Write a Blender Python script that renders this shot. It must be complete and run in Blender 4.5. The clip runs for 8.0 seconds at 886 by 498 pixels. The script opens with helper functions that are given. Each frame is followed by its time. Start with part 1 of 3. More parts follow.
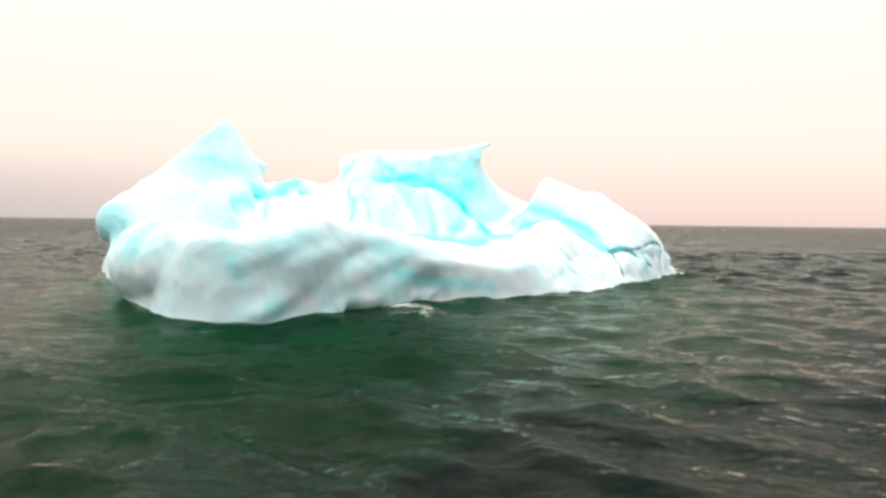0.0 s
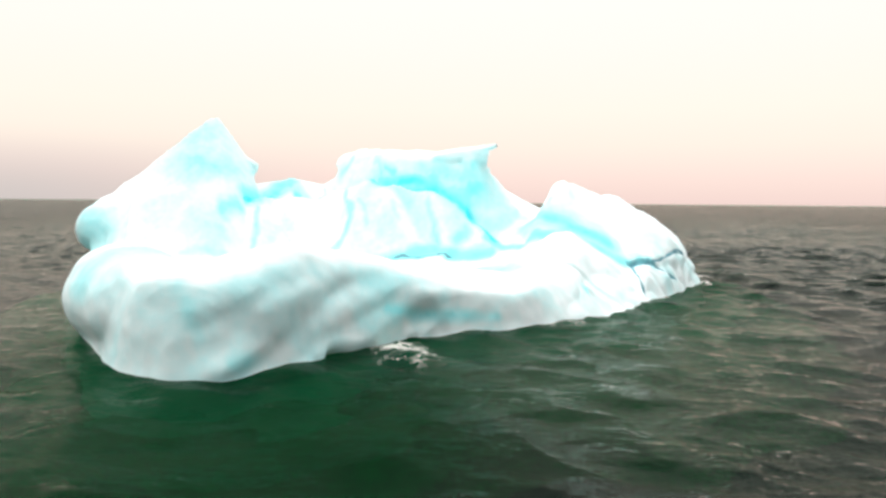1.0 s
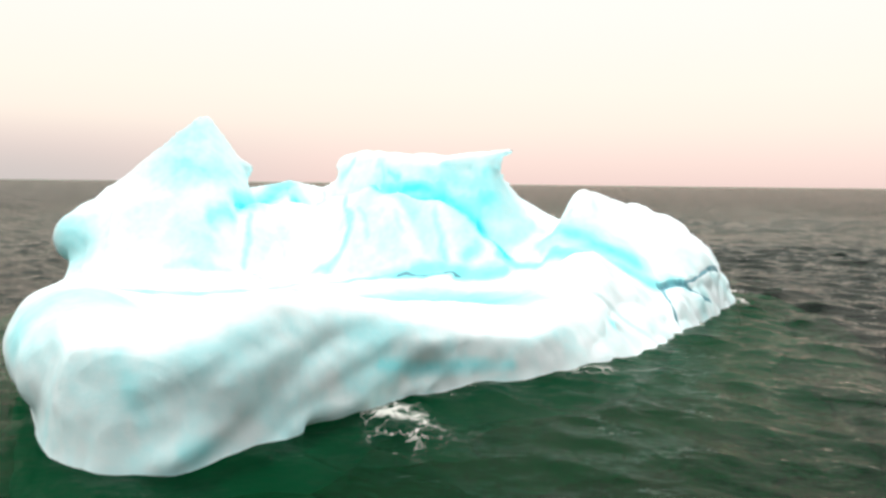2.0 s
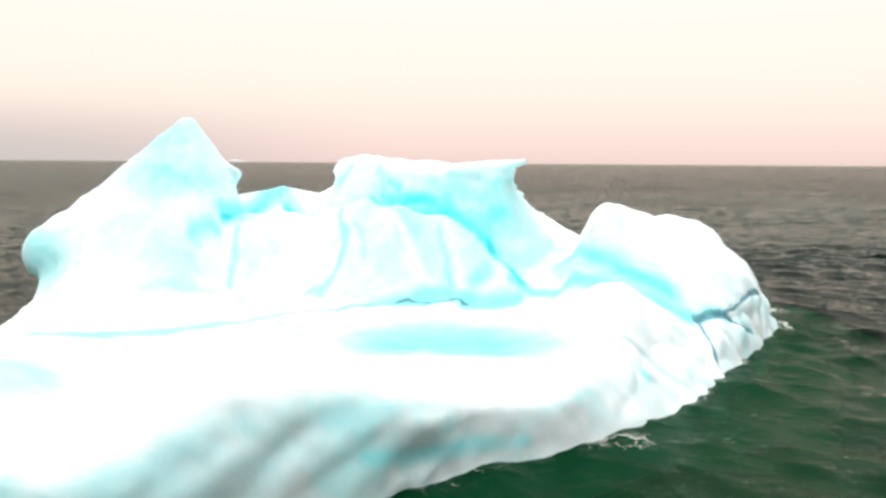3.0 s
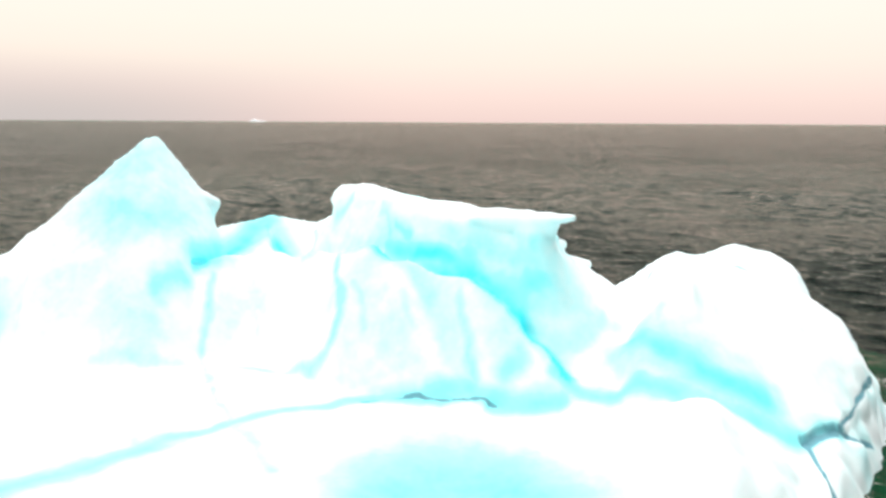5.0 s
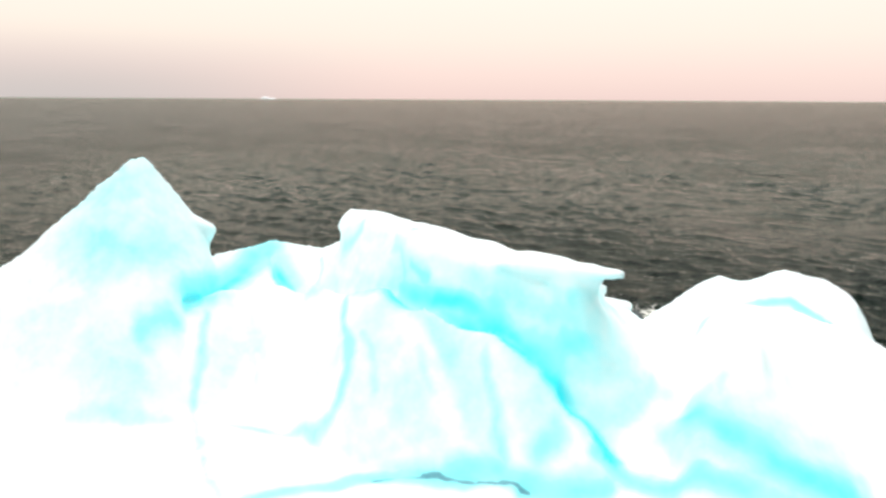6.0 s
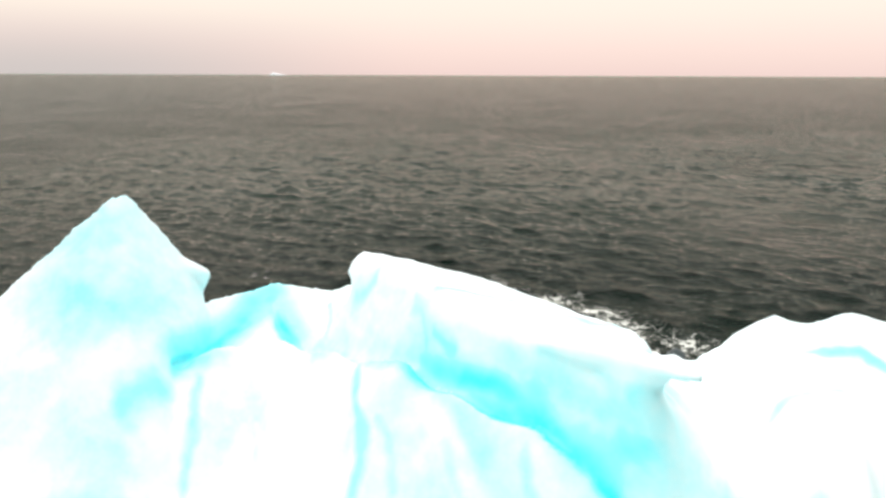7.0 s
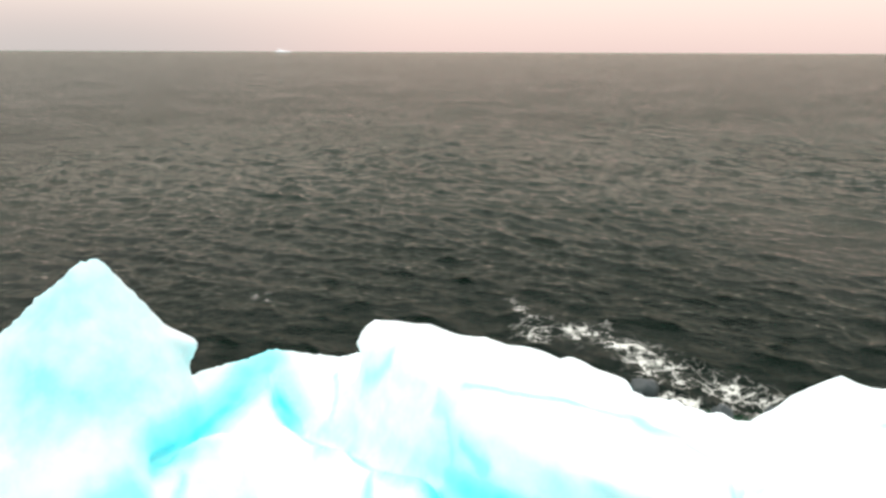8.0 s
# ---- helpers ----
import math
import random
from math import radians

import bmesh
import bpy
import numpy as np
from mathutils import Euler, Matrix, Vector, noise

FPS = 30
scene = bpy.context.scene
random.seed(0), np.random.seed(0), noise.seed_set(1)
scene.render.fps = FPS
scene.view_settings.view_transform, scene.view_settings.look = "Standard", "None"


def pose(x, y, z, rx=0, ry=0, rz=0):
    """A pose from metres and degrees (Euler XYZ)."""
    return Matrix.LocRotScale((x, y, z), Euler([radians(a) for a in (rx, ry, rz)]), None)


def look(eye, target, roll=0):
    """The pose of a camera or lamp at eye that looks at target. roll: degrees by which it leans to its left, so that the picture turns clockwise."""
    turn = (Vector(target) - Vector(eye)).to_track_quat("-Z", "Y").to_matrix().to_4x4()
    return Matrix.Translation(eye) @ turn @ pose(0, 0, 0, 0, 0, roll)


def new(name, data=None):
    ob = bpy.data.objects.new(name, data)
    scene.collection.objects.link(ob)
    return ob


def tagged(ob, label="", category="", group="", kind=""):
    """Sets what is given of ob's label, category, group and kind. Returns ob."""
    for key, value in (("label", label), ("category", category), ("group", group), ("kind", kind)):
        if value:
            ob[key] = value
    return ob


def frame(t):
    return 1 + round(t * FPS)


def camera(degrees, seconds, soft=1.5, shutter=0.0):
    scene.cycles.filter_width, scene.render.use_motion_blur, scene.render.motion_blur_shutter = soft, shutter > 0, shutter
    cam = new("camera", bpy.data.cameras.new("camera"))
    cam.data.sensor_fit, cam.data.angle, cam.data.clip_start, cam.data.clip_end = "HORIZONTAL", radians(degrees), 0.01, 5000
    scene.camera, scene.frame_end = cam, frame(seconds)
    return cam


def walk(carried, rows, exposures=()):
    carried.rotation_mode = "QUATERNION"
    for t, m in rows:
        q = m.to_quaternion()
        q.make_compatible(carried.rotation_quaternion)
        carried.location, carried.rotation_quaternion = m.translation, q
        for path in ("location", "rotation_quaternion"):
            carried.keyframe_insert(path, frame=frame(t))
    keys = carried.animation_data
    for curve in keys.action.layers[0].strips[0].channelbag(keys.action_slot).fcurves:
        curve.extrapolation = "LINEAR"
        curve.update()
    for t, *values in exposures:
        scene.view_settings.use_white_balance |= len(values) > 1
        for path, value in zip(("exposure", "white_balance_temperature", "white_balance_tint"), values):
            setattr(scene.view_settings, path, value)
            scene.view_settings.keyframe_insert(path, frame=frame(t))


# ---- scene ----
cam = camera(66.0, 8.0, soft=2.8, shutter=0.4)
PATH = [
    (0, (0.739, 1.718, 3.183), (0.75, 3.717, 3.104), 0.7),
    (0.5, (1.076, 3.343, 3.971), (1.07, 5.34, 3.861), 0.6),
    (1, (1.229, 5.203, 4.773), (1.205, 7.198, 4.635), 0.5),
    (2.5, (1.494, 11.056, 7.072), (1.415, 13.042, 6.85), 0.6),
    (3, (1.591, 13.15, 7.865), (1.493, 15.131, 7.612), 0.4),
    (3.5, (1.606, 15.17, 8.65), (1.49, 17.147, 8.367), 0.3),
    (4, (1.49, 17.009, 9.409), (1.364, 18.981, 9.098), 0.3),
    (4.5, (1.356, 18.887, 10.233), (1.216, 20.853, 9.894), 0.3),
    (6, (0.446, 24.48, 12.735), (0.26, 26.424, 12.302), 0.3),
    (6.5, (-0.042, 26.471, 13.642), (-0.241, 28.406, 13.177), 0.2),
    (7, (-0.548, 28.596, 14.581), (-0.76, 30.521, 14.082), 0.2),
    (7.5, (-1.092, 30.681, 15.558), (-1.312, 32.597, 15.028), 0.2),
    (8, (-1.616, 32.873, 16.48), (-1.845, 34.779, 15.919), 0.2),
]
walk(cam, [(t, look(eye, target, roll)) for t, eye, target, roll in PATH], [(0.0, 0.0), (8.0, 0.0)])

# ---- light ----
SUN_AZ, SUN_EL = 222.0, 58.0        # compass degrees from +y, clockwise; degrees above the sea


def make_world():
    world = bpy.data.worlds.new("sky")
    scene.world = world
    world.use_nodes = True
    nt = world.node_tree
    nt.nodes.clear()
    nd, ln = nt.nodes.new, nt.links.new
    out = nd("ShaderNodeOutputWorld")
    geo = nd("ShaderNodeTexCoord")
    sep = nd("ShaderNodeSeparateXYZ")
    ln(geo.outputs["Generated"], sep.inputs[0])
    # twilight veil: pink belt over the horizon, cream above it
    ramp = nd("ShaderNodeValToRGB")
    el = ramp.color_ramp.elements
    el[0].position, el[0].color = 0.0, (0.93, 0.70, 0.65, 1)
    el[1].position, el[1].color = 1.0, (4.3, 4.35, 4.35, 1)
    for p, c in ((0.035, (1.0, 0.77, 0.70, 1)), (0.08, (1.04, 0.885, 0.765, 1)), (0.13, (1.05, 0.955, 0.825, 1)), (0.22, (1.05, 1.0, 0.91, 1)), (0.33, (1.07, 1.045, 0.99, 1)), (0.6, (2.4, 2.4, 2.37, 1))):
        e = ramp.color_ramp.elements.new(p)
        e.color = c
    ln(sep.outputs["Z"], ramp.inputs[0])
    # the haze is greyer to one side, low over the sea
    side = nd("ShaderNodeMapRange")
    side.interpolation_type = "SMOOTHSTEP"
    side.inputs[1].default_value, side.inputs[2].default_value = -0.60, -0.10
    side.inputs[3].default_value, side.inputs[4].default_value = 1.0, 0.0
    ln(sep.outputs["X"], side.inputs[0])
    low = nd("ShaderNodeMapRange")
    low.interpolation_type = "SMOOTHSTEP"
    low.inputs[1].default_value, low.inputs[2].default_value = 0.0, 0.10
    low.inputs[3].default_value, low.inputs[4].default_value = 1.0, 0.0
    ln(sep.outputs["Z"], low.inputs[0])
    amount = nd("ShaderNodeMath")
    amount.operation = "MULTIPLY"
    ln(side.outputs[0], amount.inputs[0])
    ln(low.outputs[0], amount.inputs[1])
    grey = nd("ShaderNodeMix")
    grey.data_type = "RGBA"
    grey.inputs["B"].default_value = (0.655, 0.59, 0.572, 1)
    ln(amount.outputs[0], grey.inputs["Factor"])
    ln(ramp.outputs[0], grey.inputs["A"])
    back = nd("ShaderNodeMapRange")
    back.interpolation_type = "SMOOTHSTEP"
    back.inputs[1].default_value, back.inputs[2].default_value = -0.3, 0.5
    back.inputs[3].default_value, back.inputs[4].default_value = 0.2, 1.0
    ln(sep.outputs["Y"], back.inputs[0])
    dim = nd("ShaderNodeVectorMath")
    dim.operation = "SCALE"
    ln(grey.outputs["Result"], dim.inputs[0])
    ln(back.outputs[0], dim.inputs["Scale"])
    veil = nd("ShaderNodeBackground")
    veil.inputs["Strength"].default_value = 0.95
    ln(dim.outputs[0], veil.inputs["Color"])
    sky = nd("ShaderNodeTexSky")
    sky.sky_type, sky.sun_disc = "NISHITA", False
    sky.sun_elevation, sky.sun_rotation = radians(SUN_EL), radians(SUN_AZ)
    clear = nd("ShaderNodeBackground")
    clear.inputs["Strength"].default_value = 0.012
    ln(sky.outputs[0], clear.inputs["Color"])
    add = nd("ShaderNodeAddShader")
    ln(veil.outputs[0], add.inputs[0])
    ln(clear.outputs[0], add.inputs[1])
    ln(add.outputs[0], out.inputs[0])


make_world()
sun = new("sun", bpy.data.lights.new("sun", "SUN"))
sun.data.energy, sun.data.angle, sun.data.color = 2.0, radians(40), (1.0, 0.97, 0.93)
_az, _el = radians(SUN_AZ), radians(SUN_EL)
sun.matrix_world = look((100 * math.sin(_az) * math.cos(_el), 100 * math.cos(_az) * math.cos(_el), 100 * math.sin(_el)), (0, 0, 0))


# ---- materials ----
def material(name):
    m = bpy.data.materials.new(name)
    m.use_nodes = True
    nt = m.node_tree
    return m, nt, nt.nodes["Principled BSDF"]


def noise_tex(nt, scale, detail=4.0, rough=0.55, vec=None, distort=0.0):
    n = nt.nodes.new("ShaderNodeTexNoise")
    n.inputs["Scale"].default_value, n.inputs["Detail"].default_value = scale, detail
    n.inputs["Roughness"].default_value, n.inputs["Distortion"].default_value = rough, distort
    if vec is not None:
        nt.links.new(vec, n.inputs["Vector"])
    return n


def remap(nt, src, a, b, c=0.0, d=1.0):
    n = nt.nodes.new("ShaderNodeMapRange")
    n.inputs[1].default_value, n.inputs[2].default_value, n.inputs[3].default_value, n.inputs[4].default_value = a, b, c, d
    nt.links.new(src, n.inputs[0])
    return n.outputs[0]


def mixc(nt, fac, a, b):
    n = nt.nodes.new("ShaderNodeMix")
    n.data_type = "RGBA"
    for key, v in (("Factor", fac), ("A", a), ("B", b)):
        if isinstance(v, (tuple, float, int)):
            n.inputs[key].default_value = v
        else:
            nt.links.new(v, n.inputs[key])
    return n.outputs["Result"]


def math2(nt, op, a, b):
    n = nt.nodes.new("ShaderNodeMath")
    n.operation = op
    for k, v in enumerate((a, b)):
        if isinstance(v, (float, int)):
            n.inputs[k].default_value = v
        else:
            nt.links.new(v, n.inputs[k])
    return n.outputs[0]


def make_ice():
    m, nt, b = material("glacier_ice")
    pos = nt.nodes.new("ShaderNodeNewGeometry").outputs["Position"]
    blue_tint = nt.nodes.new("ShaderNodeAttribute")
    blue_tint.attribute_name = "bare_ice_and_shade"
    streak = nt.nodes.new("ShaderNodeMapping")
    streak.inputs["Scale"].default_value = (0.8, 0.8, 0.8)
    nt.links.new(pos, streak.inputs[0])
    big = noise_tex(nt, 0.35, 4, 0.55, pos)
    fine = noise_tex(nt, 2.2, 6, 0.6, streak.outputs[0])
    grain = noise_tex(nt, 14.0, 4, 0.6, pos)
    f = math2(nt, "ADD", blue_tint.outputs["Fac"], math2(nt, "MULTIPLY", remap(nt, fine.outputs[0], 0.35, 0.7, -0.05, 0.05), 1.0))
    f = math2(nt, "ADD", f, remap(nt, big.outputs[0], 0.45, 0.75, 0.0, 0.16))
    ramp = nt.nodes.new("ShaderNodeValToRGB")
    e = ramp.color_ramp.elements
    e[0].position, e[0].color = 0.0, (0.84, 0.93, 0.935, 1)
    e[1].position, e[1].color = 1.0, (0.04, 0.78, 0.86, 1)
    for p, c in ((0.12, (0.76, 0.92, 0.92, 1)), (0.45, (0.34, 0.88, 0.91, 1))):
        x = e.new(p)
        x.color = c
    nt.links.new(f, ramp.inputs[0])
    # the shade inside the cracks is put into the base colour
    crack_shade = nt.nodes.new("ShaderNodeAttribute")
    crack_shade.attribute_name = "crack"
    col = mixc(nt, remap(nt, crack_shade.outputs["Fac"], 0.5, 1.1, 1.0, 0.0), ramp.outputs[0], (0.13, 0.33, 0.39, 1))
    nt.links.new(col, b.inputs["Base Color"])
    nt.links.new(remap(nt, f, 0.0, 0.8, 0.62, 0.28), b.inputs["Roughness"])
    b.inputs["IOR"].default_value = 1.31
    bump = nt.nodes.new("ShaderNodeBump")
    bump.inputs["Strength"].default_value, bump.inputs["Distance"].default_value = 0.15, 0.12
    nt.links.new(math2(nt, "ADD", fine.outputs[0], math2(nt, "MULTIPLY", grain.outputs[0], 0.18)), bump.inputs["Height"])
    nt.links.new(bump.outputs[0], b.inputs["Normal"])
    return m


def make_plain_ice(name, colour):
    m, nt, b = material(name)
    pos = nt.nodes.new("ShaderNodeNewGeometry").outputs["Position"]
    n = noise_tex(nt, 1.2, 5, 0.6, pos)
    nt.links.new(mixc(nt, remap(nt, n.outputs[0], 0.3, 0.7), tuple(v * 0.75 for v in colour) + (1,), colour + (1,)), b.inputs["Base Color"])
    b.inputs["Roughness"].default_value = 0.5
    return m


def make_water():
    m, nt, b = material("sea_water")
    nt.nodes.remove(b)
    out = nt.nodes["Material Output"]
    pos = nt.nodes.new("ShaderNodeNewGeometry").outputs["Position"]
    mp = nt.nodes.new("ShaderNodeMapping")
    mp.vector_type = "TEXTURE"
    mp.inputs["Scale"].default_value = (1.2, 0.85, 1.0)
    mp.inputs["Rotation"].default_value = (0, 0, radians(-18))
    nt.links.new(pos, mp.inputs[0])
    n1 = noise_tex(nt, 0.7, 4, 0.55, mp.outputs[0], 0.3)
    n2 = noise_tex(nt, 2.6, 4, 0.6, mp.outputs[0], 0.4)
    n0 = noise_tex(nt, 0.13, 4, 0.6, mp.outputs[0], 0.5)
    bump = nt.nodes.new("ShaderNodeBump")
    bump.inputs["Strength"].default_value, bump.inputs["Distance"].default_value = 1.0, 0.36
    nt.links.new(math2(nt, "ADD", math2(nt, "ADD", n1.outputs[0], math2(nt, "MULTIPLY", n0.outputs[0], 1.5)), math2(nt, "MULTIPLY", n2.outputs[0], 0.28)), bump.inputs["Height"])
    fres = nt.nodes.new("ShaderNodeFresnel")
    fres.inputs["IOR"].default_value = 1.1
    nt.links.new(bump.outputs[0], fres.inputs["Normal"])
    gloss = nt.nodes.new("ShaderNodeBsdfGlossy")
    gloss.inputs["Roughness"].default_value = 0.07
    gloss.inputs["Color"].default_value = (1.0, 0.972, 0.91, 1)
    nt.links.new(bump.outputs[0], gloss.inputs["Normal"])
    clear = nt.nodes.new("ShaderNodeBsdfTransparent")
    clear.inputs["Color"].default_value = (0.025, 0.35, 0.2, 1)
    body = nt.nodes.new("ShaderNodeBsdfDiffuse")
    body.inputs["Color"].default_value = (0.004, 0.013, 0.008, 1)
    under = nt.nodes.new("ShaderNodeMixShader")
    under.inputs[0].default_value = 0.4
    nt.links.new(clear.outputs[0], under.inputs[1])
    nt.links.new(body.outputs[0], under.inputs[2])
    top = nt.nodes.new("ShaderNodeMixShader")
    # a rough sea never mirrors in full, even near the horizon
    share = math2(nt, "DIVIDE", fres.outputs[0], math2(nt, "ADD", math2(nt, "MULTIPLY", fres.outputs[0], 1.3), 0.78))
    share = math2(nt, "MULTIPLY", math2(nt, "POWER", share, 1.15), 1.33)
    gust = noise_tex(nt, 0.03, 7, 0.68, mp.outputs[0], 0.4)
    share = math2(nt, "MULTIPLY", share, remap(nt, gust.outputs[0], 0.36, 0.64, 0.9, 1.12))
    # a mask dims the sky's reflection, standing in for the berg's dark mirror image
    dim_mask = nt.nodes.new("ShaderNodeAttribute")
    dim_mask.attribute_name = "sky_dim"
    share = math2(nt, "MULTIPLY", share, remap(nt, dim_mask.outputs["Fac"], 0.0, 1.0, 1.0, 0.22))
    chop = nt.nodes.new("ShaderNodeAttribute")
    chop.attribute_name = "fine_chop"
    nt.links.new(remap(nt, chop.outputs["Fac"], 0.0, 1.0, 0.18, 0.42), bump.inputs["Distance"])
    nt.links.new(share, top.inputs[0])
    nt.links.new(under.outputs[0], top.inputs[1])
    nt.links.new(gloss.outputs[0], top.inputs[2])
    # foam lies where the sea breaks on the ice
    fo = nt.nodes.new("ShaderNodeAttribute")
    fo.attribute_name = "foam"
    patchy = noise_tex(nt, 0.45, 4, 0.6, pos)
    stray = noise_tex(nt, 1.1, 5, 0.65, pos)
    shift = nt.nodes.new("ShaderNodeVectorMath")
    shift.operation = "MULTIPLY_ADD"
    nt.links.new(stray.outputs["Color"], shift.inputs[0])
    shift.inputs[1].default_value = (2.4, 2.4, 0.0)
    nt.links.new(pos, shift.inputs[2])
    web = []
    for scale in (1.0, 2.8):
        cell = nt.nodes.new("ShaderNodeTexVoronoi")
        cell.feature = "DISTANCE_TO_EDGE"
        cell.inputs["Scale"].default_value = scale
        nt.links.new(shift.outputs[0], cell.inputs["Vector"])
        web.append(math2(nt, "MULTIPLY", cell.outputs["Distance"], 5.5))
    strand = math2(nt, "MINIMUM", web[0], math2(nt, "ADD", web[1], 0.2))
    cover = math2(nt, "MULTIPLY", fo.outputs["Fac"], remap(nt, patchy.outputs[0], 0.35, 0.65, 0.15, 1.45))
    fac = remap(nt, math2(nt, "SUBTRACT", cover, strand), 0.05, 0.4, 0.0, 0.9)
    foam = nt.nodes.new("ShaderNodeBsdfDiffuse")
    foam.inputs["Color"].default_value = (0.66, 0.66, 0.60, 1)
    last = nt.nodes.new("ShaderNodeMixShader")
    nt.links.new(fac, last.inputs[0])
    nt.links.new(top.outputs[0], last.inputs[1])
    nt.links.new(foam.outputs[0], last.inputs[2])
    nt.links.new(last.outputs[0], out.inputs["Surface"])
    return m


ICE = make_ice()
FOOT = make_plain_ice("submerged_ice", (0.28, 0.56, 0.43))
FAR_ICE = make_plain_ice("far_ice", (0.88, 0.90, 0.91))
WATER = make_water()
DEEP = material("deep_water")[0]
DEEP.node_tree.nodes["Principled BSDF"].inputs["Base Color"].default_value = (0.004, 0.012, 0.008, 1)
DEEP.node_tree.nodes["Principled BSDF"].inputs["Roughness"].default_value = 1.0


MURK, _nt, _b = material("murky_water")
_nt.nodes.remove(_b)
_t = _nt.nodes.new("ShaderNodeBsdfTransparent")
_t.inputs["Color"].default_value = (0.61, 0.855, 0.75, 1)
_nt.links.new(_t.outputs[0], _nt.nodes["Material Output"].inputs["Surface"])


# ---- shape tools ----
def lattice(ix, iy, iz, seed):
    h = (ix * 374761393 + iy * 668265263 + iz * 1274126177 + seed * 69069).astype(np.int64) & 0xFFFFFFFF
    h = ((h ^ (h >> 13)) * 1103515245) & 0xFFFFFFFF
    return ((h ^ (h >> 16)) & 0xFFFF) / 32767.5 - 1.0


def value_noise(x, y, z, seed=0):
    """Smooth noise from -1 to 1 with a cell of one unit."""
    x, y, z = np.broadcast_arrays(x, y, z)
    fx, fy, fz = np.floor(x), np.floor(y), np.floor(z)
    ix, iy, iz = fx.astype(np.int64), fy.astype(np.int64), fz.astype(np.int64)
    u, v, w = [(t * t * (3 - 2 * t)) for t in (x - fx, y - fy, z - fz)]
    total = 0.0
    for a in (0, 1):
        for b in (0, 1):
            for c in (0, 1):
                total = total + lattice(ix + a, iy + b, iz + c, seed) * (u if a else 1 - u) * (v if b else 1 - v) * (w if c else 1 - w)
    return total


def fbm(x, y, z, octaves=4, seed=0, gain=0.5):
    total, amp = 0.0, 1.0
    for k in range(octaves):
        total = total + amp * value_noise(x * 2 ** k, y * 2 ** k, z * 2 ** k, seed + k)
        amp *= gain
    return total


def smooth(v, a, b):
    t = np.clip((v - a) / (b - a), 0, 1)
    return t * t * (3 - 2 * t)


def smax(a, b, k):
    h = np.clip(0.5 + 0.5 * (a - b) / k, 0, 1)
    return b + (a - b) * h + k * h * (1 - h)


def smin(a, b, k):
    return -smax(-a, -b, k)


def along(x, y, pts):
    """Nearest place on a line of crest points: signed distance (right of the line is minus), height there, way past its ends."""
    best = np.full(x.shape, 1e9)
    sd, top, past = np.zeros(x.shape), np.zeros(x.shape), np.zeros(x.shape)
    n = len(pts) - 1
    for i in range(n):
        (ax, ay, az), (bx, by, bz) = pts[i], pts[i + 1]
        dx, dy = bx - ax, by - ay
        length = math.hypot(dx, dy)
        raw = ((x - ax) * dx + (y - ay) * dy) / length ** 2
        t = np.clip(raw, 0, 1)
        d = np.hypot(x - ax - t * dx, y - ay - t * dy)
        side = np.sign(dx * (y - ay) - dy * (x - ax))
        over = np.zeros(x.shape)
        if i == 0:
            over = np.where(raw < 0, raw * length, over)
        if i == n - 1:
            over = np.where(raw > 1, (raw - 1) * length, over)
        closer = d < best
        best = np.where(closer, d, best)
        sd = np.where(closer, d * side, sd)
        top = np.where(closer, az + t * (bz - az), top)
        past = np.where(closer, over, past)
    return sd, top, past


def rounded(pts, times=2):
    for _ in range(times):
        out = []
        for i in range(len(pts)):
            a, b = np.array(pts[i]), np.array(pts[(i + 1) % len(pts)])
            out += [tuple(0.75 * a + 0.25 * b), tuple(0.25 * a + 0.75 * b)]
        pts = out
    return pts


def inside(x, y, ring):
    """Signed distance to a closed outline, plus inside it."""
    best = np.full(x.shape, 1e9)
    odd = np.zeros(x.shape, bool)
    for i in range(len(ring)):
        (ax, ay), (bx, by) = ring[i], ring[(i + 1) % len(ring)]
        dx, dy = bx - ax, by - ay
        t = np.clip(((x - ax) * dx + (y - ay) * dy) / (dx * dx + dy * dy), 0, 1)
        best = np.minimum(best, np.hypot(x - ax - t * dx, y - ay - t * dy))
        if dy != 0:
            odd ^= ((ay > y) != (by > y)) & (x < dx * (y - ay) / dy + ax)
    return np.where(odd, best, -best)


